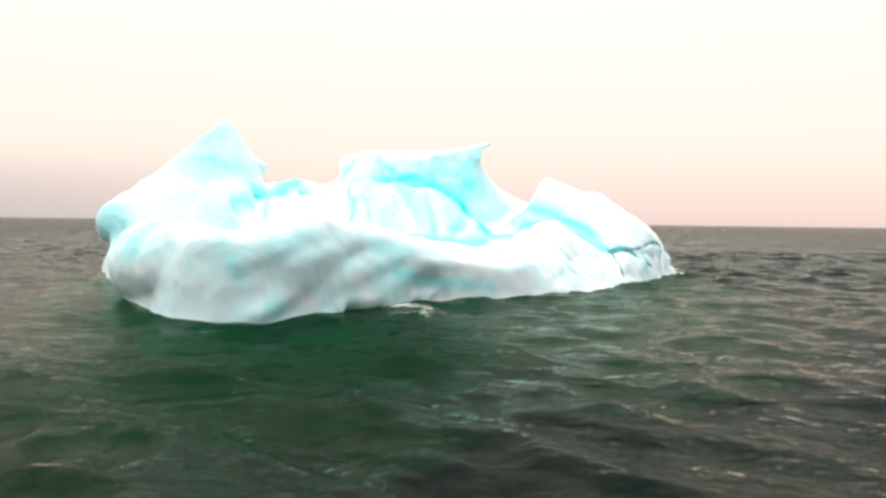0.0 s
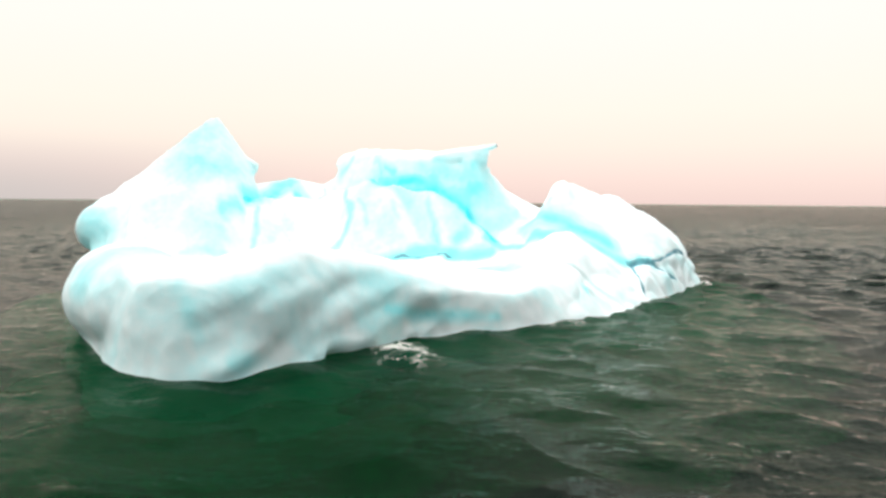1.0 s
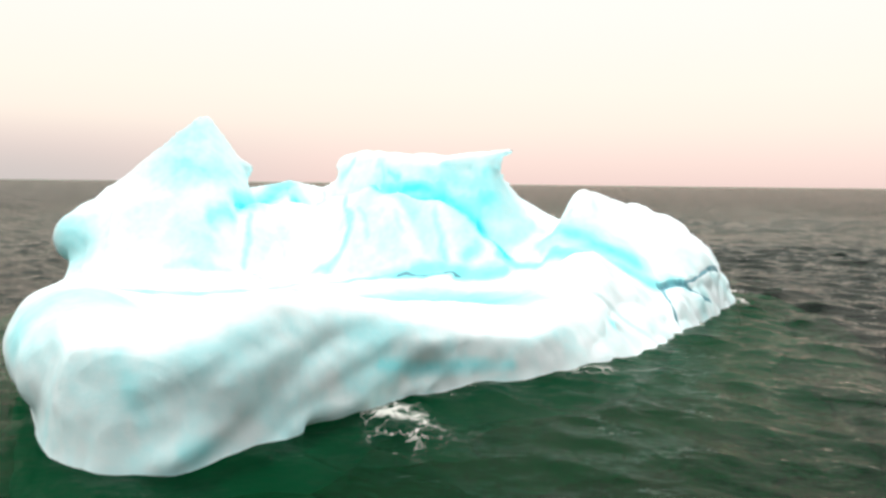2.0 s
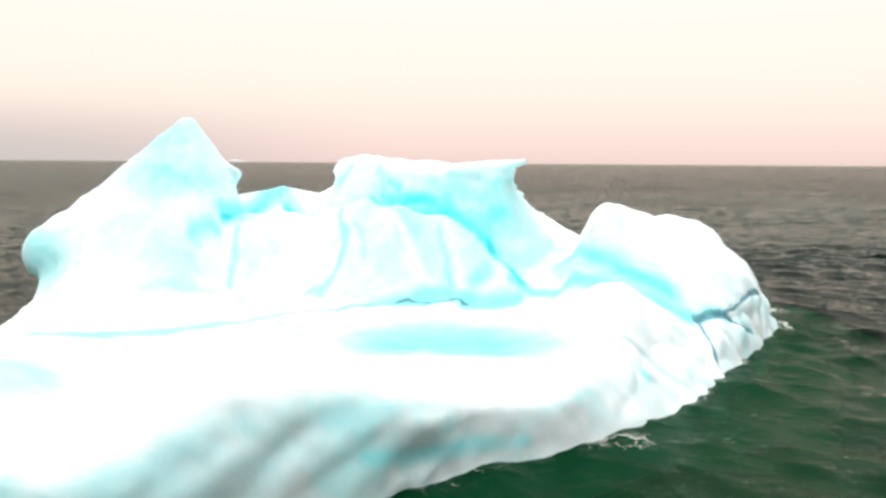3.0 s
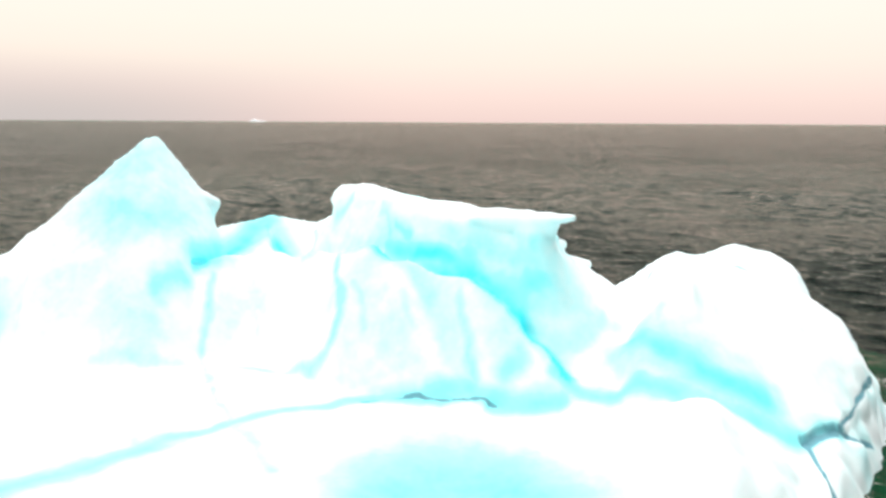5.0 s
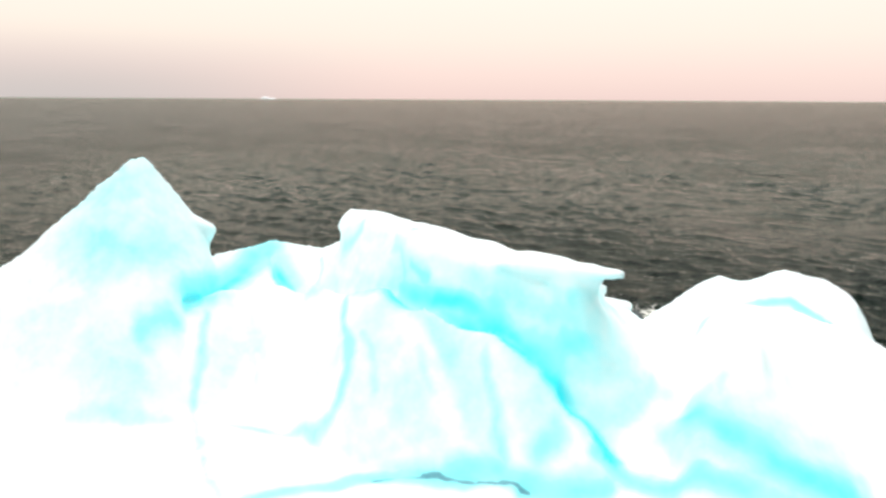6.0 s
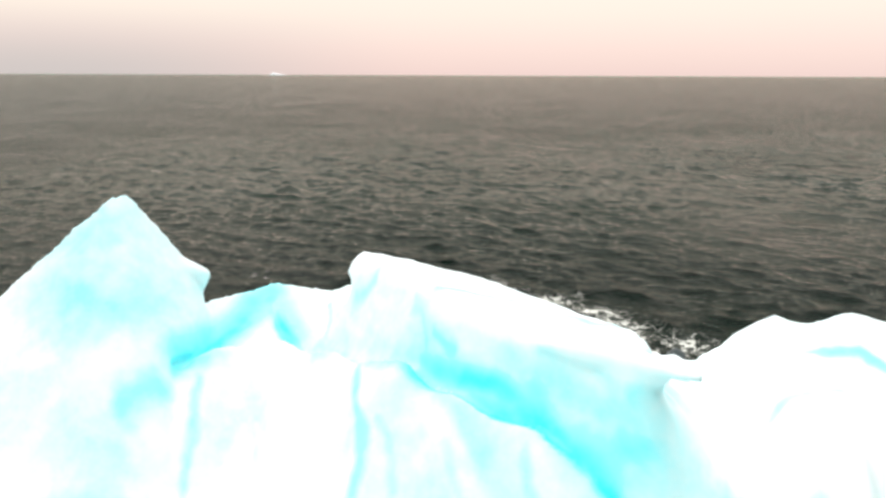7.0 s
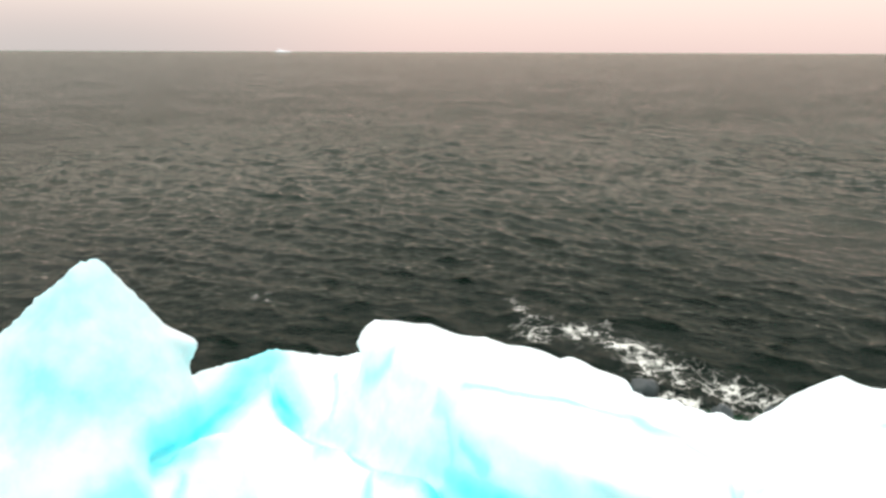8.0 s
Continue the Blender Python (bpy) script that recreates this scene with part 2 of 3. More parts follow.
def skin(f, low, step):
    """Surface nets: one vertex in each cell that the surface crosses, one quad over each grid edge that it crosses."""
    s = f < 0
    nx, ny, nz = f.shape
    c = np.zeros((nx - 1, ny - 1, nz - 1), np.int8)
    for a in (0, 1):
        for b in (0, 1):
            for d in (0, 1):
                c += s[a:nx - 1 + a, b:ny - 1 + b, d:nz - 1 + d]
    cells = np.argwhere((c > 0) & (c < 8))
    index = np.full(c.shape, -1, np.int32)
    index[tuple(cells.T)] = np.arange(len(cells))
    total, count = np.zeros((len(cells), 3)), np.zeros(len(cells))
    corners = [np.array((a, b, d)) for a in (0, 1) for b in (0, 1) for d in (0, 1)]
    for i, p in enumerate(corners):
        for q in corners[i + 1:]:
            if np.abs(p - q).sum() != 1:
                continue
            fa, fb = f[tuple((cells + p).T)], f[tuple((cells + q).T)]
            cut = (fa < 0) != (fb < 0)
            t = np.where(cut, fa / np.where(cut, fa - fb, 1), 0)
            total += np.where(cut[:, None], p + t[:, None] * (q - p), 0)
            count += cut
    verts = (cells + total / count[:, None]) * step + np.array(low)
    faces = []
    for ax in range(3):
        o1, o2 = [np.eye(3, dtype=int)[k] for k in ((ax + 1) % 3, (ax + 2) % 3)]
        lo = [slice(1, None)] * 3
        hi = [slice(1, None)] * 3
        lo[ax], hi[ax] = slice(0, -1), slice(1, None)
        a, b = s[tuple(lo)], s[tuple(hi)]
        e = np.argwhere(a != b) + 1
        e[:, ax] -= 1
        if not len(e):
            continue
        keep = np.all(e < np.array(index.shape), axis=1)
        e = e[keep]
        quad = np.stack([index[tuple((e - o1 - o2).T)], index[tuple((e - o2).T)], index[tuple(e.T)], index[tuple((e - o1).T)]], 1)
        flip = ~s[tuple(e.T)]
        quad[flip] = quad[flip][:, ::-1]
        faces.append(quad[(quad >= 0).all(1)])
    return verts, np.concatenate(faces)


def mesh_from(name, verts, faces, mat, smooth_faces=True):
    """A mesh from vertices and quads (arrays or lists)."""
    verts, faces = np.asarray(verts, np.float32), np.asarray(faces, np.int32)
    me = bpy.data.meshes.new(name)
    me.vertices.add(len(verts))
    me.vertices.foreach_set("co", verts.ravel())
    me.loops.add(faces.size)
    me.loops.foreach_set("vertex_index", faces.ravel())
    me.polygons.add(len(faces))
    me.polygons.foreach_set("loop_start", np.arange(0, faces.size, faces.shape[1], dtype=np.int32))
    me.polygons.foreach_set("use_smooth", np.full(len(faces), smooth_faces))
    me.materials.append(mat)
    me.update(calc_edges=True)
    me.validate()
    return me


def set_values(me, name, values):
    me.attributes.new(name, "FLOAT", "POINT").data.foreach_set("value", np.ascontiguousarray(values, np.float32))


def normals_of(verts, faces):
    a, b, c, d = [verts[faces[:, k]] for k in range(4)]
    fn = np.cross(c - a, d - b)
    n = np.zeros_like(verts)
    for k in range(4):
        np.add.at(n, faces[:, k], fn)
    return n / np.maximum(np.linalg.norm(n, axis=1), 1e-9)[:, None]


# ---- the iceberg ----
SHORE = rounded([
    (-7.4, 23.0), (-4.6, 23.05), (-2.8, 25.0), (-1.9, 27.0), (0.2, 28.5), (2.0, 30.2), (4.2, 31.2), (6.3, 32.9), (8.7, 35.2), (10.8, 37.9),
    (13.3, 41.8), (15.2, 44.4), (16.6, 47.5), (17.7, 51), (18.6, 56), (17.6, 59.6), (13, 61.5), (10, 62), (8, 61.5), (5, 63.5), (1, 63), (-4, 60.5),
    (-8, 58), (-12, 56.5), (-17, 55), (-21.3, 52), (-21.8, 49), (-21.0, 45.5), (-18.0, 40.2), (-15.1, 34.8), (-11.3, 28.5), (-9.1, 25.0)], 2)
RIM = [(-20.2, 44, 0.9), (-18, 39.5, 1.5), (-14.9, 34.6, 2.2), (-10, 28, 2.6), (-6, 24.6, 2.75), (-3.5, 25.9, 3.8), (-0.8, 29.4, 2.75), (3.5, 33.3, 2.0), (8, 37.2, 2.0), (11.5, 41, 2.2)]
PEAK = [(-22.2, 49.4, 4.3), (-20.8, 50.0, 5.6), (-17.8, 50.2, 7.7), (-15.1, 51.3, 10.3), (-14.6, 51.5, 10.4), (-13.4, 52.0, 8.7), (-12.7, 52.3, 7.4)]
SADDLE = [(-12.4, 52.9, 6.0), (-10.2, 54.0, 6.45), (-8.1, 54.6, 6.0), (-6.6, 53.9, 6.55)]
WALL = [(-6.3, 53.15, 7.9), (-4.6, 51.0, 8.15), (-2.8, 48.8, 8.1), (0.0, 46.9, 7.8), (1.6, 46.1, 7.75), (2.6, 45.7, 7.6)]
SLAB = [(-12.2, 49.0, 4.6), (-10.8, 50.8, 5.0), (-8.9, 51.3, 5.0), (-6.9, 49.9, 5.2), (-5.5, 48.6, 5.6), (-3.6, 47.2, 6.2), (-2.2, 46.2, 5.9), (0.1, 45.1, 5.35), (1.5, 44.2, 4.6), (2.8, 43.2, 3.5), (3.8, 42.5, 2.5)]
SHOULDER = [(3.2, 47.2, 6.2), (3.9, 48.8, 5.6), (5.3, 50.3, 4.65), (7.3, 53.0, 3.0)]
FLOOR = [(4.6, 43.7, 3.1), (5.9, 45.6, 3.85), (6.6, 49.0, 3.8), (7.4, 53.6, 3.1), (8.3, 57.5, 2.2), (9.4, 61.0, 1.2)]
BLOCK_LEFT = [(3.4, 34.0, 2.0), (4.6, 40.0, 2.2), (5.2, 41.8, 2.7), (6.0, 44.0, 3.9), (6.7, 48.0, 3.85), (7.4, 52.0, 3.3), (8.8, 57.0, 2.1), (10.1, 61.5, 0.4)]
BLOCK_FRONT = [(2.0, 42.4, 2.7), (4.6, 41.2, 2.7), (7.2, 40.3, 2.7), (10.4, 40.3, 2.5), (13.9, 44.4, 2.55), (16.4, 50.0, 2.3)]
BUMP = [(10.2, 59.3, 3.45), (11.4, 59.6, 3.9), (12.5, 58.5, 4.05), (13.9, 58.3, 4.6), (15.7, 58.1, 4.3), (17.0, 57.8, 3.6)]


def ice_top(x, y):
    """Height of the upper surface."""
    edge = inside(x, y, SHORE)
    d, z, _ = along(x, y, RIM)
    h = 1.35 + (z - 1.35) * np.exp(-(d / 4.2) ** 2)
    # swell of the shelf beside the melt hollow
    h = h + 1.5 * np.exp(-(((x - 6.8) / 2.4) ** 2 + ((y - 39.3) / 2.0) ** 2)) + 0.5 * np.exp(-(((x - 2) / 5) ** 2 + ((y - 44) / 2.5) ** 2))
    u, v = (x - 0.4) * 0.83 - (y - 37.2) * 0.56, (x - 0.4) * 0.56 + (y - 37.2) * 0.83
    h = h - 0.35 * np.exp(-((u / 3.8) ** 2 + (v / 2.6) ** 2))
    face = 0.0
    for shift in (-1.3, 0.0, 1.3):
        d, z, p = along(x + shift, y, PEAK)
        a = np.abs(d)
        face = face + (z - np.where(d < 0, 1.0 * a + 0.06 * a * a, 1.9 * a) - 2.5 * np.maximum(p, 0)) / 3
    d, z, p = along(x, y, PEAK)
    a = np.abs(d)
    own = z - np.where(d < 0, 1.0 * a + 0.06 * a * a, 1.9 * a) - 2.5 * np.maximum(p, 0)
    w = smooth(-d, 0.3, 2.2)
    h = smax(h, own * (1 - w) + (face + 0.2) * w, 1.0)
    d, z, p = along(x, y, SADDLE)
    h = smax(h, z - np.where(d < 0, 0.8, 1.5) * np.abs(d), 0.25)
    d, z, p = along(x, y, WALL)
    a = np.abs(d)
    ends = np.where(p < 0, 5.0, 2.6) * np.maximum(np.abs(p) - 0.15, 0)
    front = 0.65 * a + 1.9 * smooth(a, 0.25, 1.7) + 1.3 * np.maximum(a - 1.8, 0)
    rear = 0.2 * a + 0.024 * a * a + 1.3 * np.maximum(x - 3.2, 0) * smooth(-y, -60, -53)
    turn = 0.5 + 0.5 * np.sign(d) * np.sqrt(np.maximum(a * a - p * p, 0)) / np.maximum(a, 1e-6)
    turn = np.where(p > 0, turn, (d > 0) * 1.0)
    h = smax(h, z - (front + (rear - front) * turn) - ends * (1 - 0.45 * (p > 0)), 0.4)
    d, z, p = along(x, y, SLAB)
    a = np.abs(d)
    h = smax(h, z - np.where(d < 0, 1.0 * a + 0.12 * a * a, 0.9 * a) - 0.4 * np.abs(p) + 0.12 * np.sin(x * 2.6 + 0.8 * np.sin(y)), 0.14)
    d, z, p = along(x, y, SHOULDER)
    h = smax(h, z - np.where(d < 0, 0.5, 0.38) * np.abs(d) - 0.4 * np.maximum(-p, 0), 0.3)
    h = h + 0.8 * np.exp(-(((x - 4.8) / 1.0) ** 2 + ((y - 42.0) / 0.9) ** 2))
    d, z, p = along(x, y, FLOOR)
    h = smax(h, z - 0.3 * np.abs(d) - 0.6 * np.maximum(-p, 0) - 0.02 * d * d, 0.6)
    # the block: a tilted table with a steep left side
    across = x - 9.0
    top = 6.05 - 0.235 * (y - 46) - np.where(across < 0, 0.10, 0.02) * across ** 2 - 0.09 * np.maximum(across, 0) - 0.03 * np.maximum(across - 3, 0) ** 2
    d, z, p = along(x, y, BLOCK_LEFT)
    left = z + np.where(d < 0, 2.0, 1.6) * -d
    d, z, p = along(x, y, BLOCK_FRONT)
    block = smin(smin(top, left, 0.25), z + 0.85 * d, 0.9)
    block = block - 3.0 * np.maximum(4.8 - x, 0)
    h = smax(h, block, 0.18)
    d, z, p = along(x, y, BUMP)
    h = smax(h, z - np.where(d < 0, 0.6, 1.1) * np.abs(d) - 0.8 * np.maximum(p, 0), 0.5)
    # sides: steep on the near face, shelving to the right
    steep = 6.0 - 5.0 * smooth(x, 1.2, 8.2) + 1.6 * np.clip((x - 10.5) / 3.0, 0, 1)
    steep = np.where(y > 55, 1.3 + 2.2 * smooth(x, 9.0, 11.5), steep)
    cap = np.interp(x, (-4.0, -1.9, -0.8, 0.5, 1.75, 3.7, 6.0), (3.4, 2.7, 2.3, 1.8, 1.35, 1.0, 0.8)) + 0.55 * np.maximum(edge, 0)
    h = np.where((y < 36) & (x > -4), smin(h, cap, 0.5), h)
    near = smooth(-y, -34.0, -30.5) * smooth(-x, -4.0, 0.0) * (0.2 + 0.8 * smooth(x, -7.5, -5.2))
    side = np.where(edge > 0, steep * edge, 1.5 * edge) - 0.1
    # the near face rounds over at its rim
    arc = 3.7 * np.sqrt(np.clip(1 - (1 - np.clip(edge, 0, 1.5) / 1.5) ** 2, 0, 1)) + 0.25 * np.maximum(edge - 1.5, 0)
    side = side + near * (np.where(edge > 0, arc, 1.5 * edge) - 0.1 - side)
    return smin(h, side, 0.9 + 0.6 * smooth(x, 3.0, 6.0) * smooth(-y, -45.0, -40.0)), edge


# folds to both sides of the saddle's white hump
SADDLE_GROOVES = [[(-12.25, 49.3, 4.8), (-12.0, 49.8, 4.7), (-11.55, 51.25, 4.55), (-10.85, 52.35, 5.2), (-10.45, 53.1, 5.9)],
                  [(-10.1, 53.3, 5.8), (-9.6, 52.6, 5.0), (-8.95, 52.25, 4.55), (-8.2, 51.5, 4.7), (-6.6, 50.0, 5.05), (-5.5, 48.7, 5.6)]]

# lines in plan, the radius at both ends of each stretch, and how deep they lie
CRACKS = [
    ([(-3.4, 42.75), (-2.7, 42.85), (-2.0, 42.85)], 0.045, 0.05, 0.0), ([(-2.0, 42.85), (-0.54, 42.52), (0.4, 42.3)], 0.05, 0.05, 0.0), ([(0.4, 42.3), (1.28, 42.08)], 0.04, 0.03, 0.0),
    ([(10.5, 40.65), (11.2, 41.1), (11.8, 41.5)], 0.19, 0.12, 0.0), ([(11.8, 41.5), (12.6, 42.4), (13.6, 43.7), (14.9, 45.6)], 0.06, 0.06, 0.0),
    ([(11.8, 41.5), (12.7, 41.9), (13.5, 42.6)], 0.07, 0.06, 0.0),
    ([(10.6, 40.7), (10.65, 39.9), (10.8, 39.1), (10.95, 38.3)], 0.1, 0.1, 0.0)]


def rod(gx, gy, gz, a, b, ra, rb):
    a, b = np.array(a), np.array(b)
    ab = b - a
    t = np.clip(((gx - a[0]) * ab[0] + (gy - a[1]) * ab[1] + (gz - a[2]) * ab[2]) / ab.dot(ab), 0, 1)
    return (np.sqrt((gx - a[0] - t * ab[0]) ** 2 + (gy - a[1] - t * ab[1]) ** 2 + (gz - a[2] - t * ab[2]) ** 2) - (ra + (rb - ra) * t)).astype(np.float32)


def blend_in(f, axes, a, b, ra, rb, k, cut=False):
    """Joins (or cuts) a tapered rod to the solid, working only near it."""
    pad = max(ra, rb) + 1.2
    sl = []
    for ax, lo, hi in zip(axes, np.minimum(a, b) - pad, np.maximum(a, b) + pad):
        sl.append(slice(int(np.searchsorted(ax, lo)), int(np.searchsorted(ax, hi))))
    g = [axes[0][sl[0]][:, None, None], axes[1][sl[1]][None, :, None], axes[2][sl[2]][None, None, :]]
    d = rod(*g, a, b, ra, rb)
    part_f = f[tuple(sl)]
    f[tuple(sl)] = smax(part_f, -d, k) if cut else smin(part_f, d, k)


def stain(x, y, pts, up, down):
    """Strength from 0 to 1 along a line on the ice, fading up metres to its left and down metres to its right."""
    d, _, _ = along(x, y, [(a, b, 0.0) for a, b in pts])
    return np.where(d > 0, np.exp(-(d / up) ** 2), np.exp(-(d / down) ** 2))


def seam(x, y, z, pts, width):
    """Strength from 0 to 1 round a line in space."""
    d = np.full(x.shape, 1e9)
    for a, b in zip(pts, pts[1:]):
        d = np.minimum(d, rod(x, y, z, a, b, 0.0, 0.0))
    return np.exp(-(d / width) ** 2)


def slab_face(x, y):
    """1 on the fluted face below the wall's hollow, 0 elsewhere."""
    return smooth(x, -6.0, -4.0) * smooth(-x, -3.5, -1.5) * smooth(y, 41.5, 43.5) * smooth(-y, -50.5, -48)


def bare_ice_and_shade(x, y, z, n):
    """How far clear blue ice shows through the white, frosted crust, with some shade put in as blue."""
    wob = fbm(x * 0.7, y * 0.7, z * 0.7, 3, 31)
    x, y = x + 0.22 * wob, y + 0.22 * fbm(x * 0.7, y * 0.7, z * 0.7, 3, 37)
    patch = 0.5 + 0.5 * fbm(x * 0.45, y * 0.45, z * 0.45, 3, 41)
    # steep ice is bluer; the near face gets extra tint for its cool shade
    b = 0.17 * smooth(1 - n[:, 2], 0.25, 0.55) * (1 - 0.2 * smooth(x, 4, 7) * smooth(-y, -44, -40)) * smooth(patch, 0.1, 0.6) * (0.3 + 0.7 * smooth(x, -17, -14)) * (0.9 + 0.3 * smooth(-y, -33, -29) * smooth(x, -7.0, -5.0))
    # the wall's hollow under its crest, and the grooves behind the lower slab
    b = np.maximum(b, 0.95 * stain(x, y, [(-7.4, 50.2), (-5.5, 48.7), (-3.6, 47.3), (-2.2, 46.3), (0.1, 45.15), (1.5, 44.25), (2.8, 43.4), (3.4, 42.6)], 0.45, 0.16) * smooth(x, -5.2, -2.8))
    b = np.maximum(b, 0.42 * stain(x, y, [(-7.4, 50.2), (-5.5, 48.7), (-3.6, 47.3), (-2.2, 46.3), (0.1, 45.15), (1.5, 44.25), (2.8, 43.25)], 0.95, 0.3) * smooth(x, -7.5, -5))
    hollow = [(-3.2, 47.5, 6.05), (-2.1, 46.9, 6.0), (-1.1, 46.4, 6.05), (0.3, 45.5, 5.55), (1.3, 44.7, 4.9)]
    b = np.maximum(b, 0.95 * seam(x, y, z, hollow, 0.5))
    b = np.maximum(b, 0.4 * seam(x, y, z, hollow, 0.95))
    b = np.maximum(b, 0.36 * seam(x, y, z, [(-0.6, 46.3, 6.7), (1.2, 45.1, 6.3), (2.6, 44.5, 6.1)], 0.95))
    for pts, pale in zip(SADDLE_GROOVES, (0.66, 0.42)):
        b = np.maximum(b, (0.95 - 0.6 * smooth(z, 4.9, 5.6)) * seam(x, y, z, pts, 0.36))
        b = np.maximum(b, pale * seam(x, y, z, [(px, py + 0.3, pz + 0.25) for px, py, pz in pts], 0.8))
    b = np.maximum(b, 0.26 * stain(x, y, [(-12.9, 47.4), (-12.4, 48.6)], 0.45, 0.45))
    # face under the hollow: drawn-out faint runs
    run = 0.5 - 0.5 * value_noise((x * 0.8 + y * 0.6) * 1.9, (y * 0.8 - x * 0.6) * 0.22, 0 * x, 51)
    b = np.maximum(b, slab_face(x, y) * (0.1 + 0.26 * run * run))
    # the tall peak
    peak = np.exp(-(((x + 14.6) / 3.6) ** 2 + ((y - 49.6) / 2.6) ** 2)) * smooth(z, 4.5, 7.0)
    b = np.maximum(b, peak * (0.2 + 0.2 * smooth(patch, 0.2, 0.7)))
    # thin veins
    for pts, w, k in (
            ([(-11.6, 49.4), (-11.1, 47.9), (-10.7, 46.4), (-9.1, 43.7), (-7.9, 42.0), (-7.0, 40.7)], 0.2, 0.36),
            ([(-15.0, 45.4), (-12.7, 45.7), (-10.8, 46.3), (-9.2, 45.8)], 0.3, 0.3),
            ([(-9.2, 45.8), (-7.7, 45.5), (-6.2, 45.2), (-5.3, 44.8), (-4.85, 45.2)], 0.28, 0.4),
            ([(-4.85, 45.2), (-4.9, 46.1), (-5.5, 48.1), (-5.8, 49.6)], 0.22, 0.4),
            ([(-4.4, 46.1), (-3.6, 44.8)], 0.2, 0.26), ([(-2.3, 45.1), (-1.8, 44.2)], 0.2, 0.26),
            ([(-0.3, 44.6), (0.1, 43.6), (0.6, 42.7)], 0.25, 0.4), ([(1.3, 42.9), (2.0, 43.2)], 0.4, 0.5), ([(2.5, 44.6), (3.4, 45.4)], 0.4, 0.4), ([(2.2, 45.2), (3.5, 46.6)], 1.1, 0.28),
            ([(3.1, 42.8), (3.5, 42.4), (4.2, 42.1), (5.0, 41.4), (5.9, 40.9), (7.2, 40.5)], 0.3, 0.6),
            ([(-12.4, 33.6), (-11.5, 34.9), (-10.6, 36.8), (-9.7, 38.4), (-8.7, 39.8), (-7.3, 41.2), (-5.7, 42.0), (-3.3, 42.75), (-2.0, 42.9), (1.3, 42.2), (3.2, 42.0)], 0.4, 0.6),
            ([(-12.4, 33.6), (-11.5, 34.9), (-10.6, 36.8), (-9.7, 38.4), (-8.7, 39.8)], 0.6, 0.55),
            ([(-9.8, 44.9), (-9.5, 44.1)], 0.25, 0.42), ([(-7.4, 41.4), (-6.9, 40.7), (-5.1, 38.1)], 0.3, 0.36),
            # faint streaks on the wall's crown and on the back of the horn
            ([(-3.9, 49.1), (-3.1, 47.9)], 0.18, 0.42), ([(-2.9, 48.1), (-2.2, 47.4)], 0.18, 0.46), ([(-7.8, 53.6), (-7.4, 51.8), (-7.2, 51.4)], 0.18, 0.36),
            ([(-6.3, 51.6), (-5.5, 51.2)], 0.3, 0.4), ([(-12.8, 47.2), (-12.4, 48.4)], 0.4, 0.42),
            ([(-2.8, 49.0), (-0.9, 49.4), (1.7, 49.8)], 0.35, 0.46), ([(1.7, 49.8), (2.6, 47.9)], 0.5, 0.5), ([(7.2, 47.7), (9.2, 48.7), (10.1, 48.2)], 0.4, 0.36),
            # creases beside the mound
            ([(6.6, 43.4), (6.3, 42.3)], 0.3, 0.34), ([(5.5, 44.8), (6.5, 43.4)], 0.35, 0.2),
            ([(-9.9, 39.4), (-9.7, 38.9)], 0.3, 0.4),
            ([(7.1, 34.9), (7.2, 35.0)], 0.16, 0.45),
            # shade in the notch at the cracked corner, painted as blue
            ([(10.6, 40.7), (11.3, 41.2), (12.0, 41.5)], 0.3, 0.6)):
        b = np.maximum(b, k * stain(x, y, pts, w, w))
    # clear bands in the near face
    b = np.maximum(b, 0.4 * seam(x, y, z, [(-1.0, 28.0, 1.15), (0.8, 29.5, 0.7), (2.9, 30.7, 0.5)], 0.32))
    b = np.maximum(b, 0.3 * seam(x, y, z, [(-6.1, 23.2, 2.4), (-5.7, 23.0, 1.4), (-5.6, 22.9, 0.9)], 0.4))
    b = np.maximum(b, 0.4 * seam(x, y, z, [(-4.6, 23.2, 0.3), (-3.9, 23.6, 0.4)], 0.35))
    # melt hollow on the shelf
    u, v = (x - 0.5) * 0.83 - (y - 36.9) * 0.56, (x - 0.5) * 0.56 + (y - 36.9) * 0.83
    r = np.sqrt((u / 6.7) ** 2 + (v / 4.8) ** 2)
    b = np.maximum(b, 0.68 * smooth(1 - r, 0.0, 0.75))
    # foot of the block's steep side, and the ledge at its back
    foot = [(5.9, 40.65), (7.2, 40.37), (8.1, 40.2), (9.2, 40.25), (10.3, 40.6)]
    b = np.maximum(b, 0.6 * smooth(x, 5.6, 6.6) * stain(x, y, foot, 0.7, 0.22))
    brow = [(5.9, 43.1, 3.8), (6.35, 42.3, 3.85), (7.5, 41.4, 3.5), (8.6, 41.2, 3.1), (9.4, 41.2, 2.8)]
    b = np.maximum(b, 0.85 * seam(x, y, z, brow, 0.65))
    b = np.maximum(b, 0.5 * seam(x, y, z, brow, 1.3))
    b = np.maximum(b, 0.36 * smooth(x, 5.6, 6.6) * stain(x, y, foot, 1.5, 0.4))
    b = np.maximum(b, 0.6 * stain(x, y, [(11.3, 57.1), (13.7, 56.6), (14.7, 55.9), (15.7, 54.9)], 0.22, 0.35) * smooth(x, 10.8, 12.5))
    b = np.maximum(b, 0.46 * stain(x, y, [(11.3, 55.6), (13.2, 55.2), (15.0, 54.4)], 0.3, 0.5) * smooth(x, 10.8, 12.5))
    # near lobe and the blunt nose
    b = np.maximum(b, 0.36 * smooth(z, 0.8, 2.0) * np.exp(-(((x + 9.0) / 3.2) ** 2 + ((y - 27.0) / 3.0) ** 2)) * smooth(patch, 0.0, 0.5))
